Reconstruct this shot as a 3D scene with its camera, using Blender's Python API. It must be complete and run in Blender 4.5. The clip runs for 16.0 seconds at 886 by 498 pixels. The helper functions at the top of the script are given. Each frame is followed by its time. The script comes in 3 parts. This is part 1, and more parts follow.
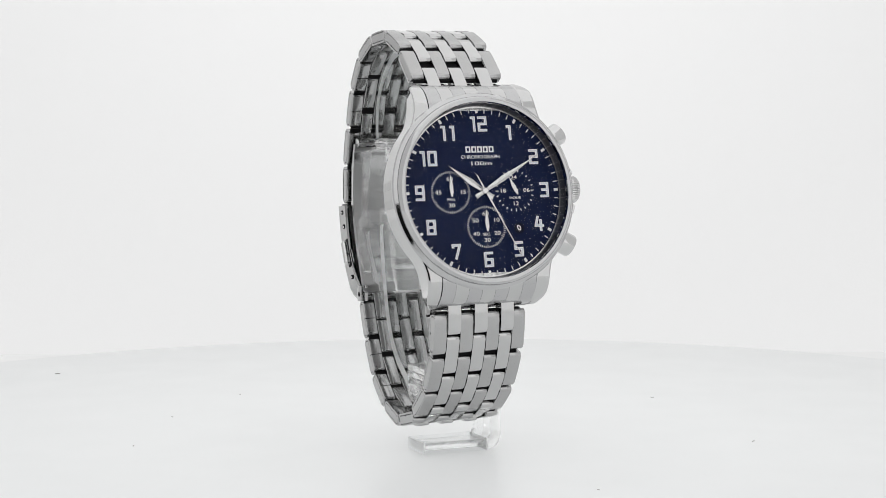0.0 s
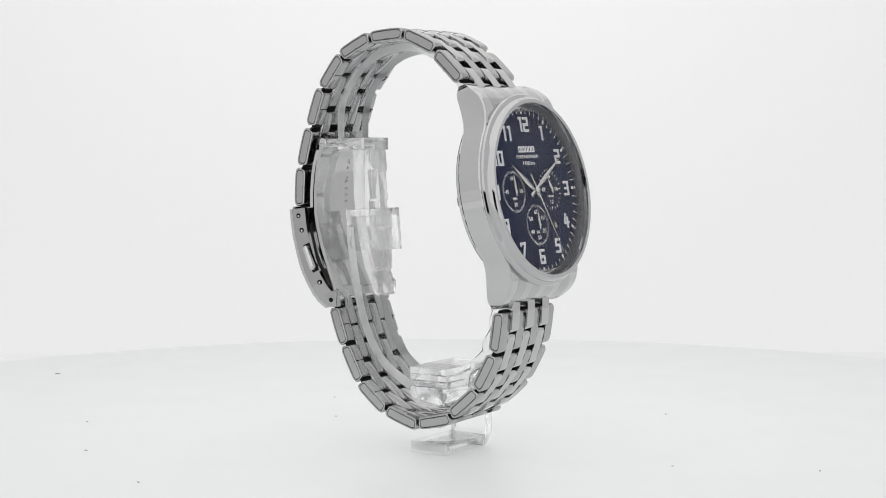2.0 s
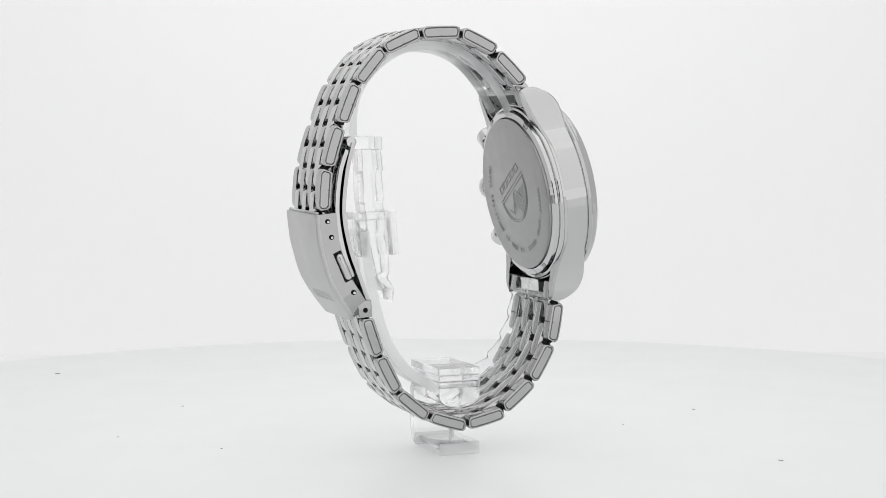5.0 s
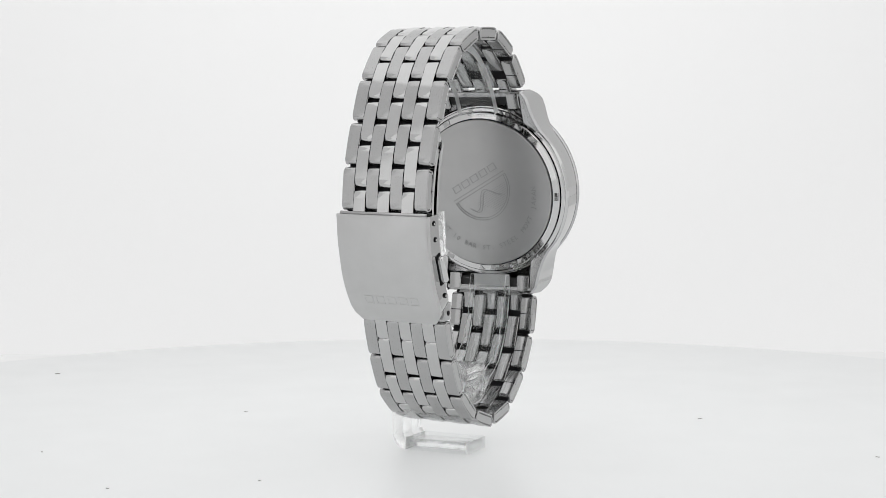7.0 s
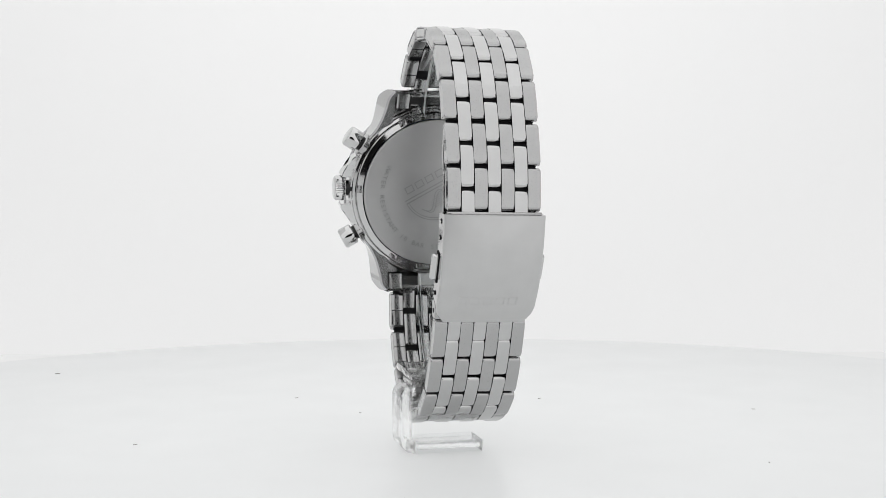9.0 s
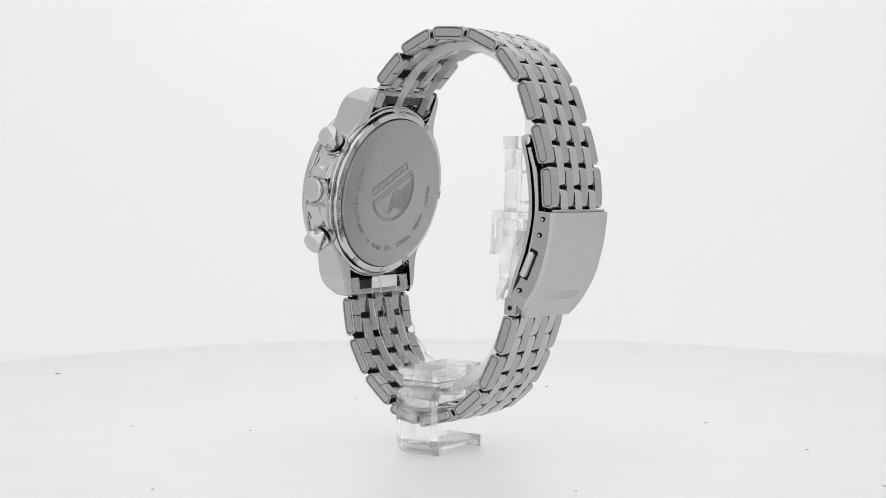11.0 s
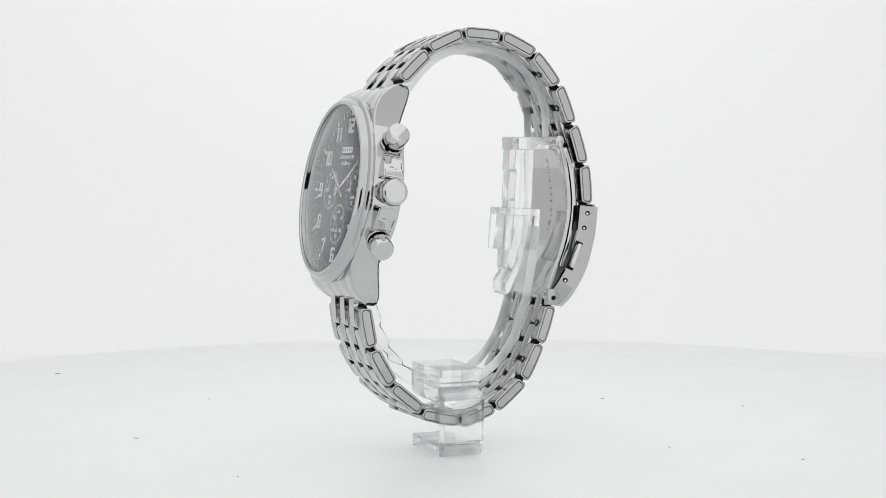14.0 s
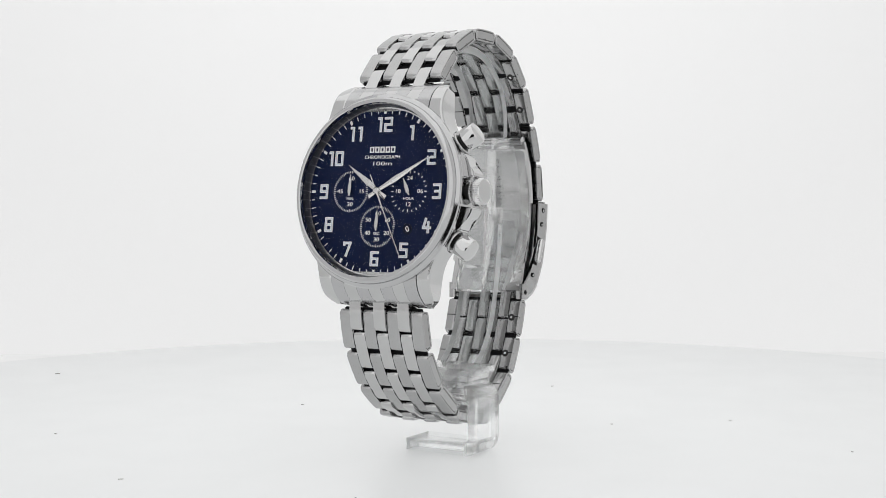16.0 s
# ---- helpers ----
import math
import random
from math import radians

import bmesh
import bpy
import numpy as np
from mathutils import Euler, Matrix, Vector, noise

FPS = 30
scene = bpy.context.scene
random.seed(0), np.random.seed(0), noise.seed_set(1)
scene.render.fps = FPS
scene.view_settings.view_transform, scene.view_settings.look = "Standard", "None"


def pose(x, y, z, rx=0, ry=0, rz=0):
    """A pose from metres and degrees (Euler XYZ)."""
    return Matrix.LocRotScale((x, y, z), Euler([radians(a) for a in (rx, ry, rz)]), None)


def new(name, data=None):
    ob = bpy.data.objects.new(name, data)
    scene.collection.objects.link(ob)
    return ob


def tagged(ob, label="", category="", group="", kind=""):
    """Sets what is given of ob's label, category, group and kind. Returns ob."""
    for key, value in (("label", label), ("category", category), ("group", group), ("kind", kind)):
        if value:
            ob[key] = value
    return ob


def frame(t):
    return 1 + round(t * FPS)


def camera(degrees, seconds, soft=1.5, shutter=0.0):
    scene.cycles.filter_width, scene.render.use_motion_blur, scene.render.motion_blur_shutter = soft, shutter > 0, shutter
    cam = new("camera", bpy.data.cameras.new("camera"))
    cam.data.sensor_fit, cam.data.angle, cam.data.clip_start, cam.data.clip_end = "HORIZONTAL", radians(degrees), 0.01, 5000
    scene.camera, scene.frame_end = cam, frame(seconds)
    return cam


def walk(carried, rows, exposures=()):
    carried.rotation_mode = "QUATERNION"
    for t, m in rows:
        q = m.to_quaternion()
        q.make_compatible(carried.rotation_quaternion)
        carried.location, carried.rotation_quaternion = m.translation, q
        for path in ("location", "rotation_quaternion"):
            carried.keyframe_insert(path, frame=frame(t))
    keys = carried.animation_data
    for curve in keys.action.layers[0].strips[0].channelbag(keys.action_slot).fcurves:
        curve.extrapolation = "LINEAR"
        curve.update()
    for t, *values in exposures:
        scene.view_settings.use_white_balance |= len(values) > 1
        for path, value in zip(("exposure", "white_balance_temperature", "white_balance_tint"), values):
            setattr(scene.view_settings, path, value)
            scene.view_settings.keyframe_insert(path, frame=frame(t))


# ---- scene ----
MM = 0.001
BASE = 47.9          # height of the turntable axis origin over the tabletop, in mm

# ---- camera: still, level with the case, tilted slightly down ----
cam = camera(32.55, 16.0, soft=0.3)
EYE = pose(-0.00047, -0.3184, 0.0625, 86.39, 0, 0) @ pose(0, 0, 0, 0, 0, -0.16)
walk(cam, [(0.0, EYE), (16.0, EYE)])

# turn of the table, seconds and degrees
TURN = [(0.0, 23.4), (0.5, 30.3), (1.0, 38.4), (1.5, 47.0), (2.0, 55.5), (2.5, 64.1), (3.0, 72.8), (3.5, 82.0),
        (4.0, 91.7), (4.5, 101.6), (5.0, 111.9), (5.5, 122.6), (6.0, 133.2), (6.5, 143.6), (7.0, 153.6), (7.5, 163.5),
        (8.0, 173.4), (8.5, 183.3), (9.0, 193.0), (9.5, 202.8), (10.0, 212.7), (10.5, 222.6), (11.0, 232.6), (11.5, 242.6),
        (12.0, 252.6), (12.5, 262.6), (13.0, 272.6), (13.5, 282.8), (14.0, 292.9), (14.5, 302.6), (15.0, 311.9),
        (15.5, 320.6), (16.0, 328.6)]

# ---- light: emission put into the tent's fabric, in place of lamps ----
scene.view_settings.exposure = 0.0
world = bpy.data.worlds.new("world")
scene.world = world
world.use_nodes = True
world.node_tree.nodes["Background"].inputs[0].default_value = (0.02, 0.02, 0.021, 1)
world.node_tree.nodes["Background"].inputs[1].default_value = 1.0


# ---- materials ----
def material(name, colour, rough=0.5, metal=0.0, **more):
    m = bpy.data.materials.new(name)
    m.use_nodes = True
    b = m.node_tree.nodes["Principled BSDF"]
    b.inputs["Base Color"].default_value = (*colour, 1)
    b.inputs["Roughness"].default_value = rough
    b.inputs["Metallic"].default_value = metal
    for key, value in more.items():
        b.inputs[key.replace("_", " ")].default_value = value
    return m


def shader(m):
    return m.node_tree.nodes["Principled BSDF"]


def noise_of(m, scale, detail=3.0, stretch=(1, 1, 1)):
    n = m.node_tree.nodes
    co, mp, tx = n.new("ShaderNodeTexCoord"), n.new("ShaderNodeMapping"), n.new("ShaderNodeTexNoise")
    mp.inputs["Scale"].default_value = stretch
    tx.inputs["Scale"].default_value, tx.inputs["Detail"].default_value = scale, detail
    m.node_tree.links.new(co.outputs["Object"], mp.inputs["Vector"])
    m.node_tree.links.new(mp.outputs[0], tx.inputs["Vector"])
    return tx.outputs["Fac"]


def ranged(m, fac, low, high, socket):
    r = m.node_tree.nodes.new("ShaderNodeMapRange")
    r.inputs["To Min"].default_value, r.inputs["To Max"].default_value = low, high
    r.inputs["From Min"].default_value, r.inputs["From Max"].default_value = 0.3, 0.7
    m.node_tree.links.new(fac, r.inputs["Value"])
    m.node_tree.links.new(r.outputs[0], socket)


def bumped(m, fac, strength, distance):
    b = m.node_tree.nodes.new("ShaderNodeBump")
    b.inputs["Strength"].default_value, b.inputs["Distance"].default_value = strength, distance
    m.node_tree.links.new(fac, b.inputs["Height"])
    m.node_tree.links.new(b.outputs[0], shader(m).inputs["Normal"])


def steel(name, colour, rough, grain):
    """Stainless steel; grain: how the brush lines are stretched, or None where it is polished."""
    m = material(name, colour, rough, 1.0)
    if grain:
        lines = noise_of(m, 7000, 2.0, grain)
        ranged(m, lines, rough - 0.02, rough + 0.025, shader(m).inputs["Roughness"])
        wear = noise_of(m, 220, 3.0)
        tone = m.node_tree.nodes.new("ShaderNodeMix")
        tone.data_type = "RGBA"
        tone.inputs[6].default_value = (*[c * 0.93 for c in colour], 1)
        tone.inputs[7].default_value = (*[c * 1.06 for c in colour], 1)
        m.node_tree.links.new(wear, tone.inputs[0])
        m.node_tree.links.new(tone.outputs[2], shader(m).inputs["Base Color"])
    else:
        ranged(m, noise_of(m, 400, 3.0), rough * 0.9, rough * 1.15, shader(m).inputs["Roughness"])
    return m


BRUSHED = steel("brushed_steel", (0.47, 0.47, 0.47), 0.20, (1, 0.03, 0.3))
SATIN = steel("satin_steel", (0.57, 0.57, 0.57), 0.075, (1, 0.03, 0.3))
POLISHED = steel("polished_steel", (0.64, 0.64, 0.64), 0.055, None)
# darker copy of the steel, carrying the shade inside the bracelet
INNER = steel("darkened_inner_steel", (0.41, 0.41, 0.41), 0.15, None)
FLANK = steel("polished_link_flank", (0.46, 0.46, 0.46), 0.07, None)
BEZEL = steel("bezel_steel", (0.55, 0.55, 0.555), 0.085, None)
FLANK_CASE = steel("polished_case_flank", (0.60, 0.60, 0.60), 0.06, None)
LUG_FACE = steel("brushed_lug_face", (0.52, 0.52, 0.525), 0.19, (1, 0.03, 0.3))
CLASP = steel("clasp_steel", (0.60, 0.60, 0.60), 0.40, (1, 0.03, 0.03))
CASEBACK = steel("turned_steel", (0.47, 0.47, 0.47), 0.42, None)
_t = CASEBACK.node_tree.nodes.new("ShaderNodeTangent")
_t.direction_type, _t.axis = "RADIAL", "Z"
CASEBACK.node_tree.links.new(_t.outputs[0], shader(CASEBACK).inputs["Tangent"])
shader(CASEBACK).inputs["Anisotropic"].default_value = 0.35
# near-black steel, with the shade of recesses put into its colour
DARK_STEEL = steel("recess_shade_steel", (0.05, 0.05, 0.05), 0.4, None)
PRINT = material("white_print", (0.88, 0.89, 0.90), 0.45)
LUME = material("pale_lume", (0.66, 0.71, 0.77), 0.6)
HAND = steel("hand_steel", (0.70, 0.70, 0.69), 0.14, None)
CHAPTER = material("chapter_ring_paint", (0.030, 0.032, 0.045), 0.35, Specular_IOR_Level=0.3)
CHAPTER_MARK = material("grey_chapter_print", (0.11, 0.11, 0.125), 0.5)
# near-black paint for the shade in gaps, slots and holes
GAP_SHADE = material("painted_gap_shade", (0.008, 0.008, 0.009), 0.6, Specular_IOR_Level=0.1)
ENGRAVED = material("engraved_steel", (0.37, 0.37, 0.37), 0.38, 1.0)
SPECK = material("dust_speck", (0.40, 0.39, 0.37), 0.9)

DIAL = material("blue_sunray_dial", (0.0030, 0.0080, 0.040), 0.34, 0.0, Specular_IOR_Level=0.12)
ranged(DIAL, noise_of(DIAL, 90, 2.0), 0.32, 0.38, shader(DIAL).inputs["Roughness"])



def clear(name, tint, least, most, power, rough):
    """A clear sheet: what lies behind shows through, with a gloss that grows at grazing angles."""
    m = material(name, tint, rough)
    n, links = m.node_tree.nodes, m.node_tree.links
    mix, see, gloss, angle = n.new("ShaderNodeMixShader"), n.new("ShaderNodeBsdfTransparent"), n.new("ShaderNodeBsdfGlossy"), n.new("ShaderNodeLayerWeight")
    raised, scaled = n.new("ShaderNodeMath"), n.new("ShaderNodeMath")
    raised.operation, scaled.operation = "POWER", "MULTIPLY_ADD"
    raised.inputs[1].default_value, scaled.inputs[1].default_value, scaled.inputs[2].default_value = power, most, least
    angle.inputs["Blend"].default_value = 0.5
    see.inputs["Color"].default_value = (*tint, 1)
    gloss.inputs["Roughness"].default_value = rough
    links.new(angle.outputs["Facing"], raised.inputs[0])
    links.new(raised.outputs[0], scaled.inputs[0])
    links.new(scaled.outputs[0], mix.inputs[0])
    links.new(see.outputs[0], mix.inputs[1])
    links.new(gloss.outputs[0], mix.inputs[2])
    links.new(mix.outputs[0], n["Material Output"].inputs["Surface"])
    return m


scene.cycles.transparent_max_bounces = 32
CRYSTAL = clear("mineral_crystal", (0.99, 0.99, 0.99), 0.003, 2.8, 6.5, 0.0)
SHEET = clear("clear_acrylic_sheet", (0.98, 0.985, 0.985), 0.02, 0.45, 5.0, 0.01)
ACRYLIC = material("clear_acrylic", (0.985, 0.99, 0.99), 0.01, 0.0, Transmission_Weight=1.0, IOR=1.46)
_n, _l = ACRYLIC.node_tree.nodes, ACRYLIC.node_tree.links
_mix, _see = _n.new("ShaderNodeMixShader"), _n.new("ShaderNodeBsdfTransparent")
_mix.inputs["Fac"].default_value = 0.25
_l.new(shader(ACRYLIC).outputs[0], _mix.inputs[1])
_l.new(_see.outputs[0], _mix.inputs[2])
_l.new(_mix.outputs[0], _n["Material Output"].inputs["Surface"])
EDGE = material("cut_acrylic_edge", (0.93, 0.94, 0.94), 0.3, 0.0, Transmission_Weight=0.6, IOR=1.46)
DATE_DISC = material("dark_date_disc", (0.004, 0.006, 0.018), 0.5, 0.0, Specular_IOR_Level=0.1)

# white disc; an added glow, weaker towards the rim, lifts the shadow on it
TABLE = material("glowing_white_disc", (0.430, 0.436, 0.437), 0.35)
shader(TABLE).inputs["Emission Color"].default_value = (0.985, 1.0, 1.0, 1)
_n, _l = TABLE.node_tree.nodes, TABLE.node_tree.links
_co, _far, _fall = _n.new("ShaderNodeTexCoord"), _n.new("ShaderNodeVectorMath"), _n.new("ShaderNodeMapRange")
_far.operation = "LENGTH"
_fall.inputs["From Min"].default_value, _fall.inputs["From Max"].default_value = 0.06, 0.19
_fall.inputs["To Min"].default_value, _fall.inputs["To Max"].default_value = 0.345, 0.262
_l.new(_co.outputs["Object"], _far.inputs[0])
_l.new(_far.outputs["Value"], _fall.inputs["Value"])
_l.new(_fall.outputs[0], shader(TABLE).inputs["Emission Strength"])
ranged(TABLE, noise_of(TABLE, 60, 4.0), 0.35, 0.39, shader(TABLE).inputs["Roughness"])


# Cloth with light put in as emission; falling paints it dimmer away from the middle.
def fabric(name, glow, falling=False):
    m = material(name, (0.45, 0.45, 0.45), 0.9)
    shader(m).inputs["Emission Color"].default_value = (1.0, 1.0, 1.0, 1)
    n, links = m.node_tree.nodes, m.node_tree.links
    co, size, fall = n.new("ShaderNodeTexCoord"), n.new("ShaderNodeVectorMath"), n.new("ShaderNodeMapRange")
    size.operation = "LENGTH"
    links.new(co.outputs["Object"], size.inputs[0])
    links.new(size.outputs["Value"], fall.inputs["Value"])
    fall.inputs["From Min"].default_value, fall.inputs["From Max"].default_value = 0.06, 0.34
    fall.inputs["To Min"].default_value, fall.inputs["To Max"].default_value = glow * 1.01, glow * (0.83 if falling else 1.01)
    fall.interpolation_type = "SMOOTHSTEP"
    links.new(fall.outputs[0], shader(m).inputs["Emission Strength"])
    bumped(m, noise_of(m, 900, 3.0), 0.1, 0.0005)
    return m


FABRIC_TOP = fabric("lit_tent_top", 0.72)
FABRIC_BACK = fabric("glowing_tent_back", 0.545, True)
# floor glow is added so that it blends with the back wall
FABRIC_FLOOR = fabric("glowing_tent_floor", 0.40)
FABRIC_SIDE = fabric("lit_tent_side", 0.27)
FABRIC_FRONT = fabric("tent_front", 0.60)
BLACK = material("black_cloth", (0.008, 0.008, 0.008), 0.9)


# ---- mesh helpers, all lengths in mm ----
def part(name, bm, mat, parent=None, label="", at=None, smooth=True, crease=32):
    me = bpy.data.meshes.new(name)
    bmesh.ops.recalc_face_normals(bm, faces=bm.faces)
    bm.to_mesh(me)
    bm.free()
    me.transform(Matrix.Scale(MM, 4))
    return link_mesh(name, me, mat, parent, label, at, smooth, crease)


def link_mesh(name, me, mat, parent=None, label="", at=None, smooth=True, crease=32):
    if not me.materials:
        me.materials.append(mat)
        me.shade_smooth() if smooth else me.shade_flat()
        if smooth:
            me.set_sharp_from_angle(angle=radians(crease))
    ob = new(name, me)
    ob.parent = parent
    if at is not None:
        ob.matrix_basis = at
    return tagged(ob, label)


def mm(x, y, z, turn=None):
    """A pose in mm over the tabletop, in the watch's own space."""
    m = Matrix.Translation((x * MM, y * MM, (z + BASE) * MM))
    return m @ turn if turn is not None else m


def inside(x, y, z, rx=0, ry=0, rz=0):
    return pose(x * MM, y * MM, z * MM, rx, ry, rz)


def box(sx, sy, sz, bevel=0.0, centre=(0, 0, 0), segments=2):
    bm = bmesh.new()
    bmesh.ops.create_cube(bm, size=1.0, matrix=Matrix.Translation(centre) @ Matrix.Diagonal((sx, sy, sz, 1)))
    if bevel:
        bmesh.ops.bevel(bm, geom=bm.edges[:], offset=bevel, segments=segments, affect="EDGES", profile=0.5)
    return bm


def revolve(profile, segments=96, closed=True):
    """Turn a list of (radius, height) about z."""
    bm = bmesh.new()
    rings = [[bm.verts.new((r * math.cos(2 * math.pi * i / segments), r * math.sin(2 * math.pi * i / segments), h))
              for i in range(segments)] if r > 1e-6 else [bm.verts.new((0, 0, h))] * segments for r, h in profile]
    pairs = list(zip(rings, rings[1:])) + ([(rings[-1], rings[0])] if closed else [])
    for a, b in pairs:
        for i in range(segments):
            j = (i + 1) % segments
            vs = []
            for v in (a[i], a[j], b[j], b[i]):
                if v not in vs:
                    vs.append(v)
            if len(vs) > 2:
                bm.faces.new(vs)
    return bm


def prism(poly, x0, x1, bevel=0.0, segments=2):
    """A (y, z) outline drawn out along x."""
    bm = bmesh.new()
    a = [bm.verts.new((x0, y, z)) for y, z in poly]
    b = [bm.verts.new((x1, y, z)) for y, z in poly]
    bm.faces.new(a), bm.faces.new(b[::-1])
    for i in range(len(poly)):
        j = (i + 1) % len(poly)
        bm.faces.new((a[i], b[i], b[j], a[j]))
    if bevel:
        edges = [e for e in bm.edges if abs(e.verts[0].co.x - e.verts[1].co.x) < 1e-6]
        bmesh.ops.bevel(bm, geom=edges, offset=bevel, segments=segments, affect="EDGES", profile=0.5)
    return bm


def curve_through(points, steps=6):
    """A smooth line through (y, z) points."""
    p = [2 * Vector(points[0]) - Vector(points[1])] + [Vector(q) for q in points] + [2 * Vector(points[-1]) - Vector(points[-2])]
    out = []
    for a, b, c, d in zip(p, p[1:], p[2:], p[3:]):
        for k in range(steps):
            t = k / steps
            out.append(0.5 * (2 * b + (c - a) * t + (2 * a - 5 * b + 4 * c - d) * t * t + (3 * b - a - 3 * c + d) * t ** 3))
    return out + [p[-2]]


def band(points, thickness, x0, x1, bevel=0.0, steps=6):
    """A strip of even thickness along a smooth line, drawn out along x."""
    line = curve_through(points, steps)
    left, right = [], []
    for i, q in enumerate(line):
        d = (line[min(i + 1, len(line) - 1)] - line[max(i - 1, 0)]).normalized()
        side = Vector((-d.y, d.x)) * thickness / 2
        left.append(q + side), right.append(q - side)
    return prism([tuple(v) for v in left + right[::-1]], x0, x1, bevel)


def rod(radius, length, axis="X", segments=24, bevel=0.0):
    bm = bmesh.new()
    turn = {"X": pose(0, 0, 0, 0, 90, 0), "Y": pose(0, 0, 0, 90, 0, 0), "Z": Matrix()}[axis]
    bmesh.ops.create_cone(bm, cap_ends=True, segments=segments, radius1=radius, radius2=radius, depth=length, matrix=turn)
    if bevel:
        rim = [e for e in bm.edges if len(e.link_faces) == 2 and any(len(f.verts) > 4 for f in e.link_faces)]
        bmesh.ops.bevel(bm, geom=rim, offset=bevel, segments=2, affect="EDGES", profile=0.5)
    return bm


def plates(polys, low, high, rise=0.0):
    """Flat (x, y) outlines raised from low to high, joined in one bmesh; rise lifts each a little over the last."""
    bm = bmesh.new()
    for poly in polys:
        high += rise
        a = [bm.verts.new((x, y, low)) for x, y in poly]
        b = [bm.verts.new((x, y, high)) for x, y in poly]
        bm.faces.new(a[::-1]), bm.faces.new(b)
        for i in range(len(poly)):
            j = (i + 1) % len(poly)
            bm.faces.new((a[i], a[j], b[j], b[i]))
    return bm


def bar_poly(x, y, length, width, angle):
    """A rectangle about (x, y), its length along angle."""
    c, s = math.cos(angle), math.sin(angle)
    return [(x + c * a - s * b, y + s * a + c * b) for a, b in
            ((-length / 2, -width / 2), (length / 2, -width / 2), (length / 2, width / 2), (-length / 2, width / 2))]


def stroke(points, width):
    """Rectangles along a broken line, with square corners."""
    out = []
    for (ax, ay), (bx, by) in zip(points, points[1:]):
        d = math.hypot(bx - ax, by - ay)
        out.append(bar_poly((ax + bx) / 2, (ay + by) / 2, d + width, width, math.atan2(by - ay, bx - ax)))
    return out


def lettering(name, text, size, depth, mat, parent, at, label="", wide=1.0):
    cu = bpy.data.curves.new(name, "FONT")
    cu.body, cu.size, cu.align_x, cu.align_y, cu.extrude, cu.resolution_u = text, size * MM, "CENTER", "CENTER", depth * MM, 3
    tmp = new("lettering", cu)
    bpy.context.view_layer.update()
    me = bpy.data.meshes.new_from_object(tmp.evaluated_get(bpy.context.evaluated_depsgraph_get()))
    bpy.data.objects.remove(tmp)
    me.name = name
    me.materials.clear()
    me.transform(Matrix.Diagonal((wide, 1, 1, 1)))
    return link_mesh(name, me, mat, parent, label, at, smooth=False)


# ---- the photo tent and the turntable ----
def wall(name, sx, sy, sz, x, y, z, mat):
    ob = part(name, box(sx, sy, sz), mat, at=pose(x * MM, y * MM, z * MM), smooth=False)
    return tagged(ob, "white tent fabric with an added glow", kind="structure")


def tent():
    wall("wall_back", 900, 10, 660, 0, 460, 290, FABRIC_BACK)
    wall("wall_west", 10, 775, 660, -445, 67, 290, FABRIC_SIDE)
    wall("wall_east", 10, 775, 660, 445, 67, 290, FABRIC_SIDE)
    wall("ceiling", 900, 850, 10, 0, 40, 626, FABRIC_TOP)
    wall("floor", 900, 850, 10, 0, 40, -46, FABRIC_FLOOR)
    # front cloth with the dark opening through which the lens looks
    bm = bmesh.new()
    for x0, x1, z0, z1 in ((-445, -105, -40, 620), (27, 445, -40, 620), (-105, 27, 97, 620)):
        bmesh.ops.create_cube(bm, size=1.0, matrix=Matrix.Translation(((x0 + x1) / 2, -312, (z0 + z1) / 2)) @ Matrix.Diagonal((x1 - x0, 4, z1 - z0, 1)))
    tagged(part("wall_front", bm, FABRIC_FRONT, smooth=False), "white fabric front with a dark opening", kind="structure")
    for name, sx, sy, sz, x, y, z in (("wall_lens_back", 400, 4, 300, -40, -512, 97), ("wall_lens_west", 4, 192, 300, -238, -414, 97),
                                      ("wall_lens_east", 4, 192, 300, 158, -414, 97), ("wall_lens_top", 400, 192, 4, -40, -414, 249),
                                      ("wall_lens_floor", 400, 192, 4, -40, -414, -55)):
        ob = part(name, box(sx, sy, sz), BLACK, at=pose(x * MM, y * MM, z * MM), smooth=False)
        tagged(ob, "black cloth behind the opening", kind="structure")


def turntable():
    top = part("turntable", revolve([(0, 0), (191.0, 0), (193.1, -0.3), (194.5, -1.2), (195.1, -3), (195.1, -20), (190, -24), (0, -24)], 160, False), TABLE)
    tagged(top, "round white turntable with an added glow, under the watch stand", "turntable")
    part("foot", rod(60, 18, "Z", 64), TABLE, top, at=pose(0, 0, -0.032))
    rnd = random.Random(4)
    for x, y, s in ((-38, -58, 1.4), (22, -74, 1.1), (-60, 30, 1.0), (64, -20, 1.2), (40, 62, 0.9), (-20, 88, 1.0), (-84, -30, 1.1),
                    (10, -48, 0.6), (75, 40, 1.0), (18, 44, 0.7), (-44, 62, 0.9)):
        part("speck", box(s * 0.8, 0.28, 0.12, 0.04), SPECK, top, at=pose(x * MM, y * MM, 0.0001, 0, 0, rnd.uniform(0, 180)))
    return top


# ---- watch stand: clear bracket and cuff ----
CX = -2.3            # middle of watch and cuff along x
ROLL = Matrix.Translation((0, 0, BASE * MM)) @ pose(0, 0, 0, 0, -1.2, 0) @ Matrix.Translation((0, 0, -BASE * MM))      # sideways lean of the watch


def rimmed(ob):
    """Give the narrow side faces of a clear strip the refracting look of cut acrylic."""
    ob.data.materials.append(EDGE)
    for f in ob.data.polygons:
        f.material_index = int(abs(f.normal.x) > 0.4)
    return ob


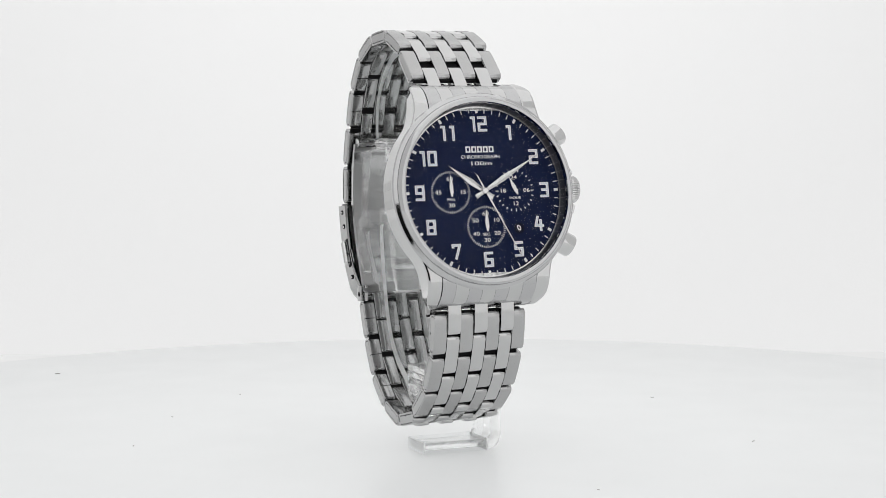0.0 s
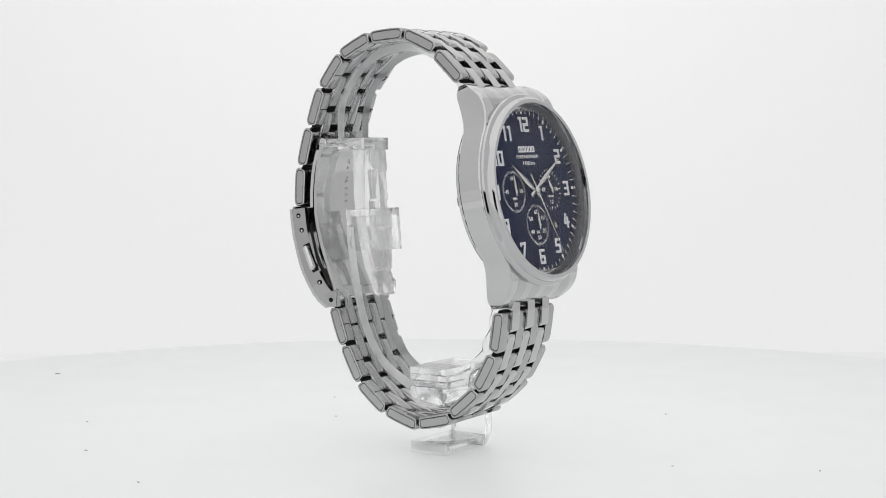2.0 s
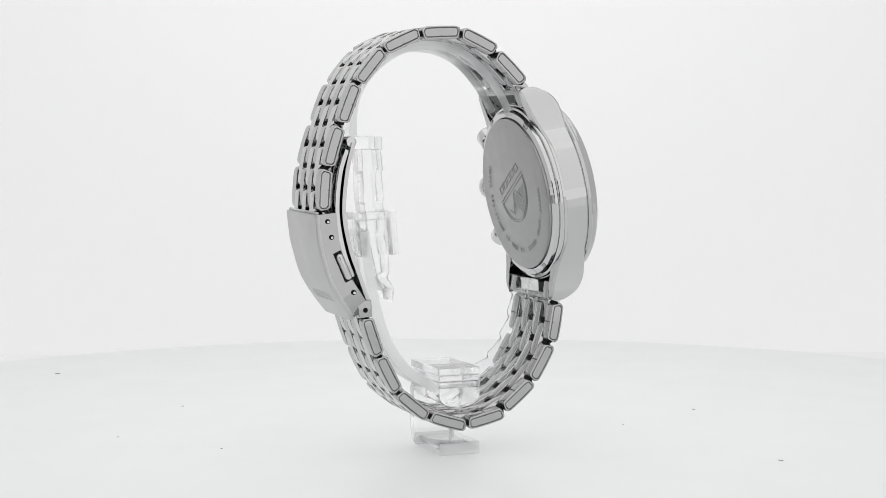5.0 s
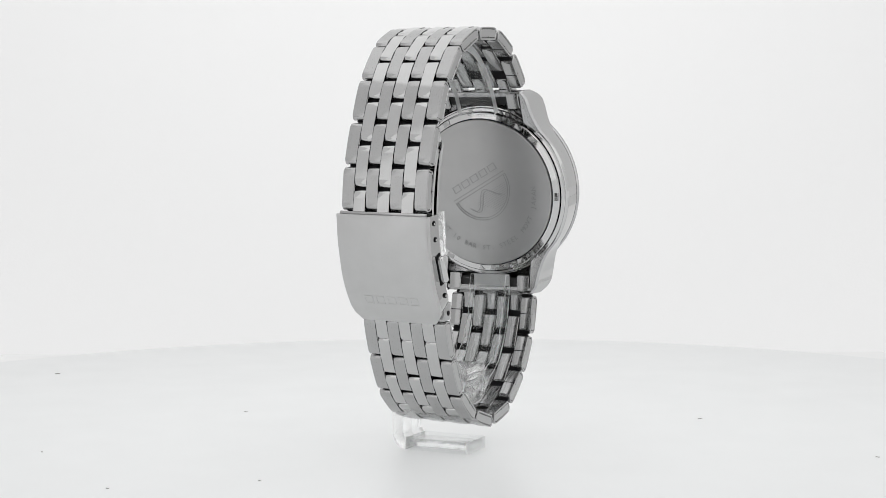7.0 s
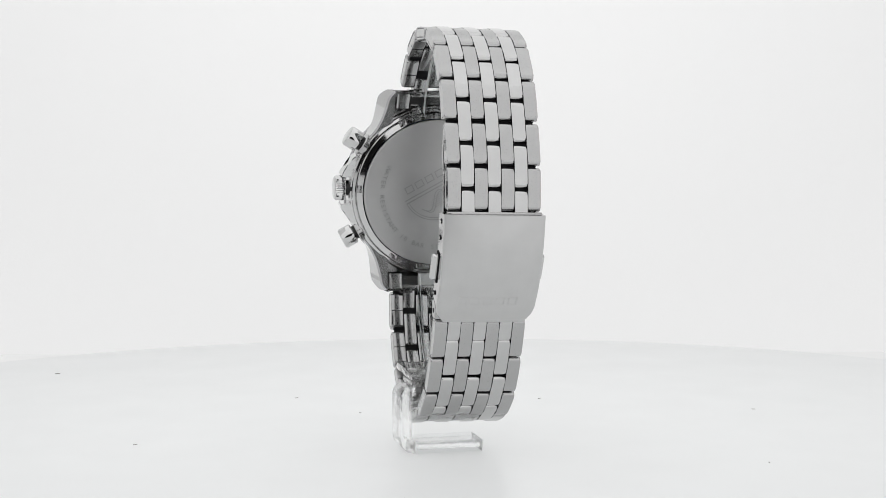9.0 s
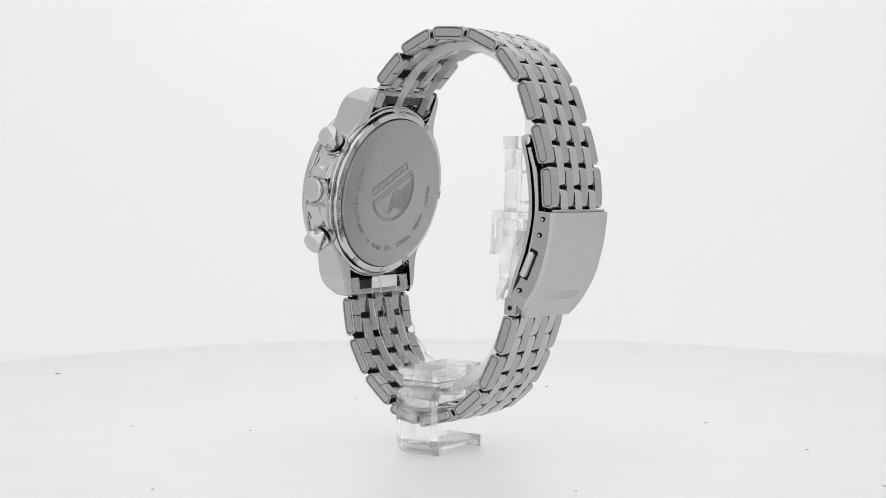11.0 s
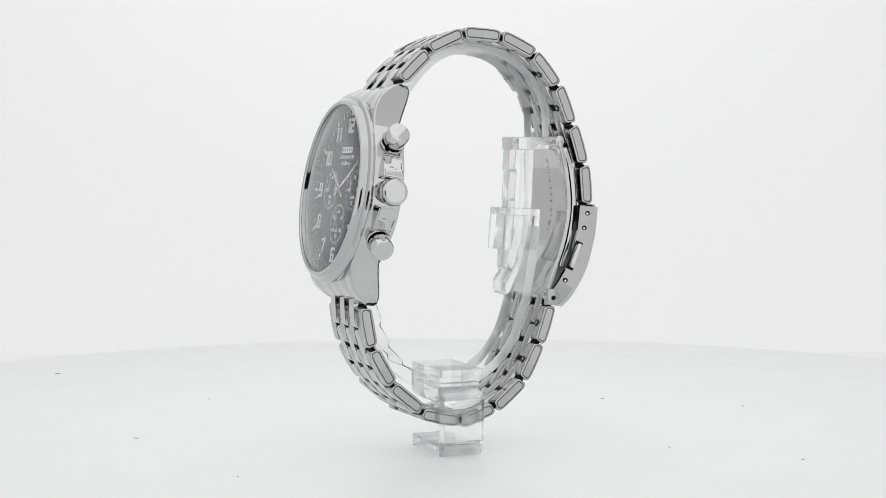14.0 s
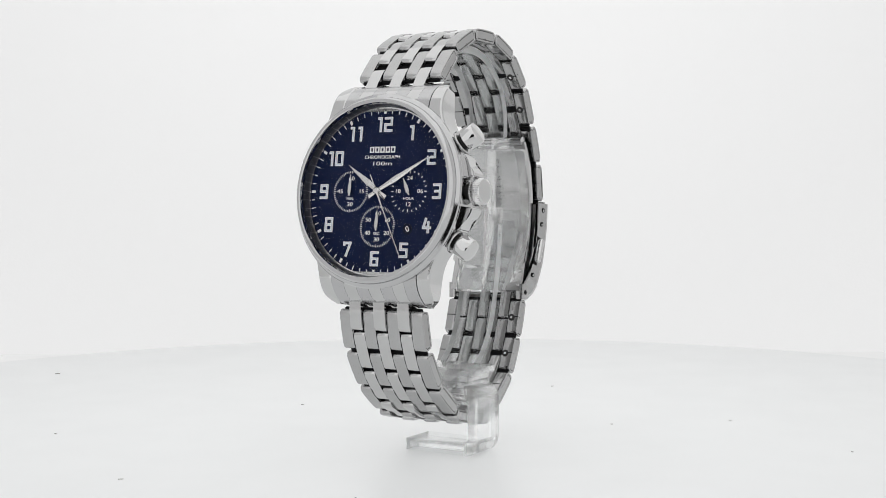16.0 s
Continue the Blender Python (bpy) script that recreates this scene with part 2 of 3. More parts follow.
def edged(ob, limit=8e-6):
    """Clear broad faces; only the smaller faces along the edges refract."""
    ob.data.materials.append(EDGE)
    for f in ob.data.polygons:
        f.material_index = int(f.area < limit)
    return ob


def stand():
    root = tagged(new("watch_stand"), "clear acrylic watch stand with an open cuff", "display stand")
    edged(part("foot_plate", prism([(-4.8, -BASE), (4.1, -BASE), (4.1, -BASE + 2.5), (-4.8, -BASE + 2.5)], -7.1, 7.6, 0.3), SHEET, root, at=mm(0, 0, 0)), 30e-6)
    part("foot_channel", box(14.6, 7.6, 1.3, 0.5, segments=3), ACRYLIC, root, at=mm(0.6, -0.35, -BASE + 1.25))
    # upright, rounded into the foot
    turns = [i * math.pi / 12 for i in range(7)]
    foot_arc = [(10.6 - 3 + 3 * math.sin(a), -BASE + 3 - 3 * math.cos(a)) for a in turns]
    shoulder = [(10.6 - 3 + 3 * math.cos(a), -36.4 + 3 * math.sin(a)) for a in turns]
    outline = foot_arc + shoulder + [(7.2, -33.5), (7.2, -35.4), (8.3, -36.4), (8.3, -BASE + 3.2), (7.6, -BASE + 2.5)]
    part("upright", prism(outline, -4.1, 4.8, 0.3), ACRYLIC, root, at=mm(0, 0, 0, pose(0, 0, 0, 0, 0, -90)))
    for low, high, ends in ((-31.2, -29.8, 9.6), (-32.5, -31.3, 8.2), (-33.8, -32.7, 8.2)):
        part("cross_plate", prism([(-4.9, low), (4.2, low), (4.2, high), (-4.9, high)], -7.0, ends, 0.2), ACRYLIC, root, at=mm(0, 0, 0))
    keel = [(-4.9, -33.9), (4.2, -33.9), (4.2, -35.6)] + [(-0.35 + 4.55 * math.cos(a), -35.6 - 2.5 * math.sin(a)) for a in [k * math.pi / 10 for k in range(1, 10)]] + [(-4.9, -35.6)]
    part("cross_block", prism(keel, -7.0, 8.2, 0.2), ACRYLIC, root, at=mm(0, 0, 0))
    w0, w1 = CX - 4.3, CX + 4.3
    upper = [(-11.7, 23.1), (-9.4, 27.2), (-5.2, 32.3), (-0.4, 35.4), (5.1, 36.5), (11.3, 35.7), (16.2, 33.0), (20.4, 28.5), (22.2, 23.7), (22.5, 18.0)]
    rimmed(part("upper_cuff", band(upper, 1.7, w0, w1, 0.2), SHEET, root, at=mm(0, 0, 0)))
    part("cuff_step", prism([(23.4, 18.0), (16.2, 18.0), (16.2, 15.4), (23.4, 15.4)], w0, w1, 0.25), ACRYLIC, root, at=mm(0, 0, 0))
    tongue = [(20.3, 15.4), (16.1, 15.4), (15.7, 11.2), (16.3, 10.6), (15.5, 5.0), (16.0, 4.4), (15.2, -1.0), (15.8, -1.8), (14.6, -6.0), (14.4, -9.8), (15.2, -10.6), (13.4, -13.0),
              (13.7, -15.6), (14.6, -15.2), (17.4, -9.5), (18.9, -2.0), (19.8, 5.0)]
    part("tongue", prism(tongue, CX - 3.2, CX + 3.2, 0.2), ACRYLIC, root, at=mm(0, 0, 0))
    part("sleeve", prism([(21.4, 2.6), (13.4, 3.0), (12.7, -5.9), (14.2, -6.0), (14.8, 1.4), (20.0, 1.2), (19.3, -6.2), (20.6, -6.3)], w0, w1, 0.2), ACRYLIC, root, at=mm(0, 0, 0))
    lower = [(20.2, -1.0), (19.4, -8.0), (17.5, -17.5), (14.9, -24.6), (10.8, -29.9), (4.4, -34.0)]
    rimmed(part("lower_cuff", band(lower, 2.0, w0, w1, 0.2), SHEET, root, at=mm(0, 0, 0)))
    # front arm with its notched inner edge
    outer = [(-4.6, -35.0), (-11.8, -31.2), (-15.6, -26.0), (-17.6, -20.6), (-18.5, -15.6), (-18.5, -12.0)]
    notches = [(-16.6, -11.9), (-15.8, -14.6), (-16.5, -15.9), (-15.0, -19.4), (-15.6, -20.8), (-13.3, -23.9), (-13.7, -25.3), (-10.5, -28.0), (-10.6, -29.3), (-6.6, -30.7), (-4.9, -31.8)]
    edged(part("front_cuff", prism([tuple(q) for q in curve_through(outer, 4)] + notches, w0, w1, 0.2), SHEET, root, at=mm(0, 0, 0)))
    return root


# ---- the watch ----
LEAN = 9.6
CASE = mm(-1.6, -22.3, 7.1, pose(0, 0, 0, 0, -0.8, 0) @ pose(0, 0, 0, 90 - LEAN, 0, 0))      # x to 3 o'clock, y to 12 o'clock, z out of the dial


def clock(radius, degrees):
    a = radians(degrees)
    return radius * math.sin(a), radius * math.cos(a)


def crest(v):
    """Height of the lugs' upper face along the 6 to 12 line."""
    k = max(0.0, (abs(v) - 12.5) / 10.4)
    return 0.45 - 6.2 * k ** 4


def flank(v):
    """Half width of the case along the 6 to 12 line."""
    v = abs(v)
    if v < 12.2:
        return math.sqrt(19.15 ** 2 - v * v)
    k = (v - 12.2) / 10.1
    wide = (2 * k ** 3 - 3 * k * k + 1) * 14.76 + (k ** 3 - 2 * k * k + k) * 10.6 * -0.6 + (3 * k * k - 2 * k ** 3) * 12.75 + (k ** 3 - k * k) * 10.6 * -0.12
    return wide - 1.3 * max(0.0, (k - 0.78) / 0.22) ** 2


def lug(side, end):
    """One quarter of the case's shoulders, drawn into a lug."""
    bm = bmesh.new()
    rows = []
    for i in range(37):
        v = 1.0 + 11.9 * i / 12 if i <= 12 else 12.9 + 9.4 * (i - 12) / 24
        top, bottom, out = crest(v), -4.9 - 2.5 * (lambda k: k * k * (3 - 2 * k))(min(1.0, max(0.0, (v - 10) / 12.5))), flank(v)
        bottom = min(bottom, top - 0.7)
        b = 0.45
        inn = max(10.08, math.sqrt(max(0.0, 18.2 ** 2 - v * v)))
        low = out - 1.5 * max(0.0, (v - 11.5) / 10.8)
        ring = [(inn, bottom), (low - b, bottom), (low, bottom + b), (out, top - b), (out - 0.13, top - 0.13), (out - b, top), (inn + 0.25, top), (inn, top - 0.25)]
        rows.append([bm.verts.new((side * u, end * v, n)) for u, n in ring])
    for a, b in zip(rows, rows[1:]):
        for k in range(8):
            bm.faces.new((a[k], a[(k + 1) % 8], b[(k + 1) % 8], b[k]))
    bm.faces.new(rows[0]), bm.faces.new(rows[-1])
    return bm


def end_bar(u0, u1, end, reach):
    """One strip of the end link between the lugs."""
    top, low = [], []
    for i in range(13):
        v = 16.0 + (reach - 16.0) * i / 12
        top.append((end * v, crest(v) - 0.12)), low.append((end * v, crest(v) - 2.4))
    return prism(top + low[::-1], u0, u1, 0.06)


COLS = 7


def column(i, width):
    """Edges of a column across the bracelet."""
    return -width / 2 + width * i / COLS, -width / 2 + width * (i + 1) / COLS


def numeral(digit, h, w, s):
    """Strokes of a squared digit of height h and width w."""
    a, b, m = w / 2 - s / 2, h / 2 - s / 2, 0.0
    shapes = {"0": [[(-a, -b), (a, -b), (a, b), (-a, b), (-a, -b)]],
              "1": [[(-a * 0.45, b), (a * 0.25, b), (a * 0.25, -b)]],
              "2": [[(-a, b), (a, b), (a, m), (-a, m), (-a, -b), (a, -b)]],
              "3": [[(-a, b), (a, b), (a, -b), (-a, -b)], [(-a * 0.5, m), (a, m)]],
              "4": [[(-a * 0.35, b), (-a, -b * 0.35), (a * 1.1, -b * 0.35)], [(a * 0.5, b * 0.45), (a * 0.5, -b)]],
              "5": [[(a, b), (-a, b), (-a, m + s * 0.2), (a, m + s * 0.2), (a, -b), (-a, -b)]],
              "6": [[(a, b), (-a, b), (-a, -b), (a, -b), (a, m), (-a, m)]],
              "7": [[(-a, b * 0.75), (-a, b), (a, b), (-a * 0.2, -b)]],
              "8": [[(-a, -b), (a, -b), (a, b), (-a, b), (-a, -b)], [(-a, m), (a, m)]],
              "9": [[(a, m), (-a, m), (-a, b), (a, b), (a, -b), (-a, -b)]]}
    return shapes[digit]


def hour_numeral(text, x, y, dial):
    face, core = [], []
    for k, ch in enumerate(text):
        dx = (k - (len(text) - 1) / 2) * (2.0 if "1" not in ch else 1.9)
        for line in numeral(ch, 3.0, 1.95, 0.5):
            line = [(x + dx + px, y + py) for px, py in line]
            face += stroke(line, 0.5)
            core += stroke(line, 0.2)
    ob = part("hour_numeral", plates(face, 0.02, 0.16, 0.004), PRINT, dial, smooth=False)
    part("lume_fill", plates(core, 0.15, 0.215, 0.003), LUME, ob, smooth=False)


def small_hand(x, y, angle, length, dial):
    tip, tail = length, 0.9
    outline = [(0, tip), (0.42, 0.9), (0.28, 0), (0.16, -tail), (-0.16, -tail), (-0.28, 0), (-0.42, 0.9)]
    ob = part("small_hand", plates([outline], 0.42, 0.56), HAND, dial, "slender steel subdial hand", at=inside(x, y, 0, 0, 0, -angle), smooth=False)
    part("hand_boss", rod(0.42, 0.4, "Z", 20), HAND, ob, at=inside(0, 0, 0.45))


def subdial(x, y, words, dial, ticks, word):
    marks = []
    for k in range(ticks):
        long = k % (ticks // 4) == 0 if ticks == 24 else k % 5 == 0
        px, py = clock(3.85 if long else 3.95, k * 360 / ticks)
        marks.append(bar_poly(x + px, y + py, 0.62 if long else 0.42, 0.11 if ticks == 60 else 0.16, math.pi / 2 - radians(k * 360 / ticks)))
    part("subdial_scale", plates(marks, 0.01, 0.035), PRINT, dial, smooth=False)
    part("subdial_recess", revolve([(3.5, 0.012), (3.42, 0.03), (3.34, 0.012)], 64), DIAL, dial, at=inside(x, y, 0))
    for text, angle in words:
        px, py = clock(2.6, angle)
        lettering("subdial_figure", text, 1.15, 0.02, PRINT, dial, inside(x + px, y + py, 0.03), wide=1.25)
    lettering("subdial_word", word, 0.78, 0.02, PRINT, dial, inside(x, y - 1.45, 0.03), wide=1.15)


def watch_hand(name, angle, length, width, tail, low, dial):
    half = width / 2
    outline = [(0, length), (half, length * 0.34), (half * 0.55, 0), (half * 0.8, -tail), (-half * 0.8, -tail), (-half * 0.55, 0), (-half, length * 0.34)]
    bm = bmesh.new()
    base = [bm.verts.new((x, y, low)) for x, y in outline]
    rise = [bm.verts.new((x, y, low + 0.12)) for x, y in outline]
    spine = [bm.verts.new((0, y, low + 0.24)) for y in (length * 0.97, length * 0.34, 0, -tail * 0.95)]
    bm.faces.new(base[::-1])
    for i in range(7):
        j = (i + 1) % 7
        bm.faces.new((base[i], base[j], rise[j], rise[i]))
    for f in ((rise[0], spine[0], spine[1], rise[1]), (rise[1], spine[1], spine[2], rise[2]), (rise[2], spine[2], spine[3], rise[3]),
              (rise[3], spine[3], rise[4]), (rise[4], spine[3], spine[2], rise[5]), (rise[5], spine[2], spine[1], rise[6]), (rise[6], spine[1], spine[0], rise[0])):
        bm.faces.new(f)
    return part(name, bm, HAND, dial, at=inside(0, 0, 0, 0, 0, -angle), smooth=False)


def pusher(angle, root):
    x, y = clock(1, angle)
    turn = CASE @ Matrix.Translation((0, 0, -3.3 * MM)) @ pose(0, 0, 0, 0, 0, 90 - angle) @ pose(0, 0, 0, 0, 90, 0)
    ob = part("pusher", revolve([(0, 20.0), (2.05, 20.0), (2.3, 20.25), (2.3, 22.6), (2.1, 22.95), (1.8, 23.05), (0, 23.05)], 40, False), POLISHED, root, "polished steel chronograph pusher", at=turn)
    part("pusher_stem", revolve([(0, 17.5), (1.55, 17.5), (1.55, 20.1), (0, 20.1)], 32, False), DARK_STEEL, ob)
    part("pusher_collar", revolve([(2.35, 18.0), (2.55, 18.2), (2.55, 19.2), (2.35, 19.4), (1.7, 19.4), (1.7, 18.0)], 40), FLANK, ob)


def crown(root):
    turn = CASE @ Matrix.Translation((0, 0.3 * MM, -3.3 * MM)) @ pose(0, 0, 0, 0, 90, 0)
    bm = bmesh.new()
    teeth = 40
    rings = []
    for r, h, cut in ((2.0, 19.7, 0), (2.55, 19.9, 0.0), (2.75, 20.1, 0.22), (2.75, 21.7, 0.22), (2.5, 22.05, 0.06), (2.2, 22.25, 0), (2.0, 22.3, 0)):
        rings.append([bm.verts.new(((r - cut * (k % 2)) * math.cos(math.pi * k / teeth), (r - cut * (k % 2)) * math.sin(math.pi * k / teeth), h)) for k in range(2 * teeth)])
    for a, b in zip(rings, rings[1:]):
        for k in range(2 * teeth):
            j = (k + 1) % (2 * teeth)
            bm.faces.new((a[k], a[j], b[j], b[k]))
    bm.faces.new(rings[0][::-1]), bm.faces.new(rings[-1])
    ob = part("crown", bm, POLISHED, root, "fluted polished winding crown", at=turn)
    part("crown_stem", revolve([(0, 17.5), (1.7, 17.5), (1.7, 19.8), (0, 19.8)], 32, False), DARK_STEEL, ob)
    for s in (-1, 1):
        # tapering crown guards with a cut in the flank
        outline = [(18.0, s * 2.75), (20.9, s * 3.0), (20.6, s * 4.1), (19.2, s * 5.6), (18.3, s * 7.4), (17.0, s * 8.0), (16.0, s * 4.0)]
        bm = plates([outline if s > 0 else outline[::-1]], -5.0, -1.0)
        bmesh.ops.bevel(bm, geom=bm.edges[:], offset=0.25, segments=2, affect="EDGES")
        guard = part("crown_guard", bm, POLISHED, root, at=CASE)
        part("guard_cut", box(0.6, 1.6, 1.8, 0.2), POLISHED, guard, at=inside(19.35, s * 5.0, -2.9, 0, 0, s * 48))


def dial_face(root):
    dial = part("dial", revolve([(0, 0), (16.9, 0), (16.9, -0.5), (0, -0.5)], 128, False), DIAL, root, "dark blue chronograph dial with white figures", at=CASE)
    marks, dots = [], []
    for k in range(60):
        a = math.pi / 2 - radians(6 * k)
        if k % 5:
            marks.append(bar_poly(*clock(16.05, 6 * k), 0.85, 0.16, a))
        else:
            dots.append(bar_poly(*clock(16.0, 6 * k), 0.85, 0.52, a))
    part("minute_track", plates(marks, 0.01, 0.04), PRINT, dial, smooth=False)
    part("hour_dots", plates(dots, 0.01, 0.10), PRINT, dial, smooth=False)
    for k, text in enumerate(("12", "1", "2", "3", "4", "5", "6", "7", "8", "9", "10", "11")):
        x, y = clock(13.4, 30 * k)
        hour_numeral(text, x * (0.97 if len(text) == 2 else 1), y, dial)
    # maker's mark as a row of plain hollow boxes of its size
    marks = []
    for k in range(5):
        x = -2.5 + 1.25 * k
        marks += [bar_poly(x, 8.83, 1.0, 0.26, 0), bar_poly(x, 7.87, 1.0, 0.26, 0), bar_poly(x - 0.37, 8.35, 0.26, 0.70, 0), bar_poly(x + 0.37, 8.35, 0.26, 0.70, 0)]
    tagged(part("maker_mark", plates(marks, 0.02, 0.10), PRINT, dial, smooth=False), "white mark of five hollow boxes", kind="stuff")
    lettering("dial_word", "CHRONOGRAPH", 0.98, 0.02, PRINT, dial, inside(0.05, 6.85, 0.03), wide=1.12)
    lettering("dial_word", "100m", 1.12, 0.02, PRINT, dial, inside(0.05, 5.55, 0.03), wide=1.95)
    subdial(-6.9, 0, (("60", 0), ("15", 90), ("30", 180), ("45", 270)), dial, 60, "MIN.")
    subdial(6.9, 0, (("24", 0), ("06", 90), ("12", 180), ("18", 270)), dial, 24, "HOUR")
    subdial(0.1, -7.0, (("60", 0), ("10", 60), ("20", 120), ("30", 180), ("40", 240), ("50", 300)), dial, 60, "SEC.")
    small_hand(-6.9, 0, 0, 3.5, dial)
    small_hand(6.9, 0, -25, 3.0, dial)
    small_hand(0.1, -7.0, 0, 3.5, dial)
    window = part("date_window", revolve([(0, 0.012), (1.0, 0.012), (1.12, 0.04), (1.12, 0.0), (0, 0.0)], 40, False), DATE_DISC, dial, at=inside(7.2, -7.45, 0))
    lettering("date_figure", "0", 1.7, 0.012, PRINT, window, inside(0, 0, 0.03, 0, 0, 30))
    watch_hand("hour_hand", 305.2, 9.2, 1.25, 2.3, 0.55, dial)
    watch_hand("minute_hand", 60.0, 14.0, 1.15, 2.3, 0.85, dial)
    part("second_hand", plates([[(-0.10, -3.6), (0.10, -3.6), (0.17, 0), (0.06, 14.4), (-0.06, 14.4), (-0.17, 0)]], 1.2, 1.32), HAND, dial, "thin steel sweep second hand", at=inside(0, 0, 0, 0, 0, -153))
    part("hand_hub", revolve([(0, 0), (0.68, 0), (0.68, 1.35), (0.5, 1.5), (0, 1.5)], 32, False), HAND, dial)
    ring = part("chapter_ring", revolve([(17.3, 2.1), (16.75, 0.02), (17.3, 0.02)], 128), CHAPTER, root, "dark sloping chapter ring with fine marks", at=CASE)
    lines = [bar_poly(*clock(17.0, 6 * k), 0.7, 0.12, math.pi / 2 - radians(6 * k)) for k in range(60)]
    bm = plates(lines, 0.95, 1.02)
    for v in bm.verts:
        v.co.z += (math.hypot(v.co.x, v.co.y) - 17.0) * 3.6
    part("chapter_marks", bm, CHAPTER_MARK, ring, smooth=False)
    glass = part("crystal", revolve([(0, 2.75), (12, 2.72), (17.0, 2.62), (17.25, 2.5), (17.25, 2.1), (0, 2.1)], 128, False), CRYSTAL, root, "clear mineral watch glass", at=CASE)
    glass.visible_shadow = False


def case_back(root):
    back = part("case_back", revolve([(0, -7.25), (15.8, -7.15), (16.1, -7.0), (16.15, -6.4), (0, -6.0)], 128, False), CASEBACK, root, "brushed steel case back with engraved lettering", at=CASE)
    part("back_ring", revolve([(16.2, -6.3), (16.35, -6.6), (17.5, -6.35), (17.65, -6.1), (17.65, -4.6), (16.2, -4.6)], 128), POLISHED, root, at=CASE)
    part("back_step", revolve([(17.75, -5.0), (17.9, -5.65), (18.4, -5.55), (18.55, -5.3), (18.55, -4.5), (17.75, -4.5)], 128), POLISHED, root, at=CASE)
    for k in range(6):
        x, y = clock(17.0, 60 * k + 28)
        part("key_notch", box(1.7, 1.1, 0.24, 0.08), INNER, back, at=inside(x, y, -6.45, 0, 0, -60 * k - 28))
    flip = pose(0, 0, 0, 0, 180, 0)
    words = (("WATER", -106, 12.2), ("RESISTANT", -66, 12.2), ("10 BAR", -25, 12.2), ("ST. STEEL", 18, 12.2), ("MOVT", 57, 12.2), ("JAPAN", 86, 12.2))
    for word, middle, radius in words:
        for k, ch in enumerate(word):
            if ch == " ":
                continue
            a = middle + (k - (len(word) - 1) / 2) * 4.9
            at = Matrix.Translation((0, 0, -7.26 * MM)) @ flip @ inside(radius * math.sin(radians(a)), -radius * math.cos(radians(a)), 0, 0, 0, a)
            lettering("engraved_letter", ch, 1.45, 0.03, ENGRAVED, back, at)
    # emblem: round shield under a slanting double bar, no lettering
    slant = radians(30)
    c, s = math.cos(slant), math.sin(slant)
    up = 0.2

    def turned(px, py, sx, sy, angle=0.0):
        return bar_poly(px * c - py * s, px * s + py * c + up, sx, sy, slant + angle)

    lines = [turned(0, 0.9, 14.2, 0.24), turned(0, 1.6, 14.2, 0.24)]
    for radius in (7.0, 6.5):
        for k in range(40):
            a = math.pi + math.pi * (k + 0.5) / 40
            lines.append(turned(radius * math.cos(a), radius * math.sin(a) + 0.9, radius * math.pi / 40 + 0.1, 0.15, a + math.pi / 2))
    for k in range(11):
        # ruled field below a wave
        d = -1.2 - 0.43 * k
        half = math.sqrt(max(0.1, 6.1 ** 2 - d * d))
        start = -half * (0.15 + 0.3 * math.sin(k * 0.5))
        lines.append(turned((start + half) / 2, d + 0.5, half - start, 0.07))
    for sway, drop in ((0.0, 0.0), (0.35, -0.5)):
        for k in range(22):
            t = k / 21
            px, py = -4.4 + 8.2 * t + sway, -1.2 - 1.9 * math.sin(t * 7.2 + 0.4) * (1 - 0.35 * t) + drop
            lines.append(turned(px, py, 0.62, 0.15, -1.0 * math.cos(t * 7.2 + 0.4)))
    at = Matrix.Translation((0, 0, -7.26 * MM)) @ flip
    tagged(part("emblem", plates(lines, 0, 0.05), ENGRAVED, back, at=at, smooth=False), "finely engraved round emblem", kind="stuff")
    boxes = []
    for k in range(5):
        x = -5.0 + 2.5 * k
        boxes += [turned(x, 4.2, 1.9, 0.2), turned(x, 2.8, 1.9, 0.2), turned(x - 0.85, 3.5, 0.2, 1.2), turned(x + 0.85, 3.5, 0.2, 1.2)]
    tagged(part("maker_mark", plates(boxes, 0, 0.05), ENGRAVED, back, at=at, smooth=False), "engraved mark of five hollow boxes", kind="stuff")


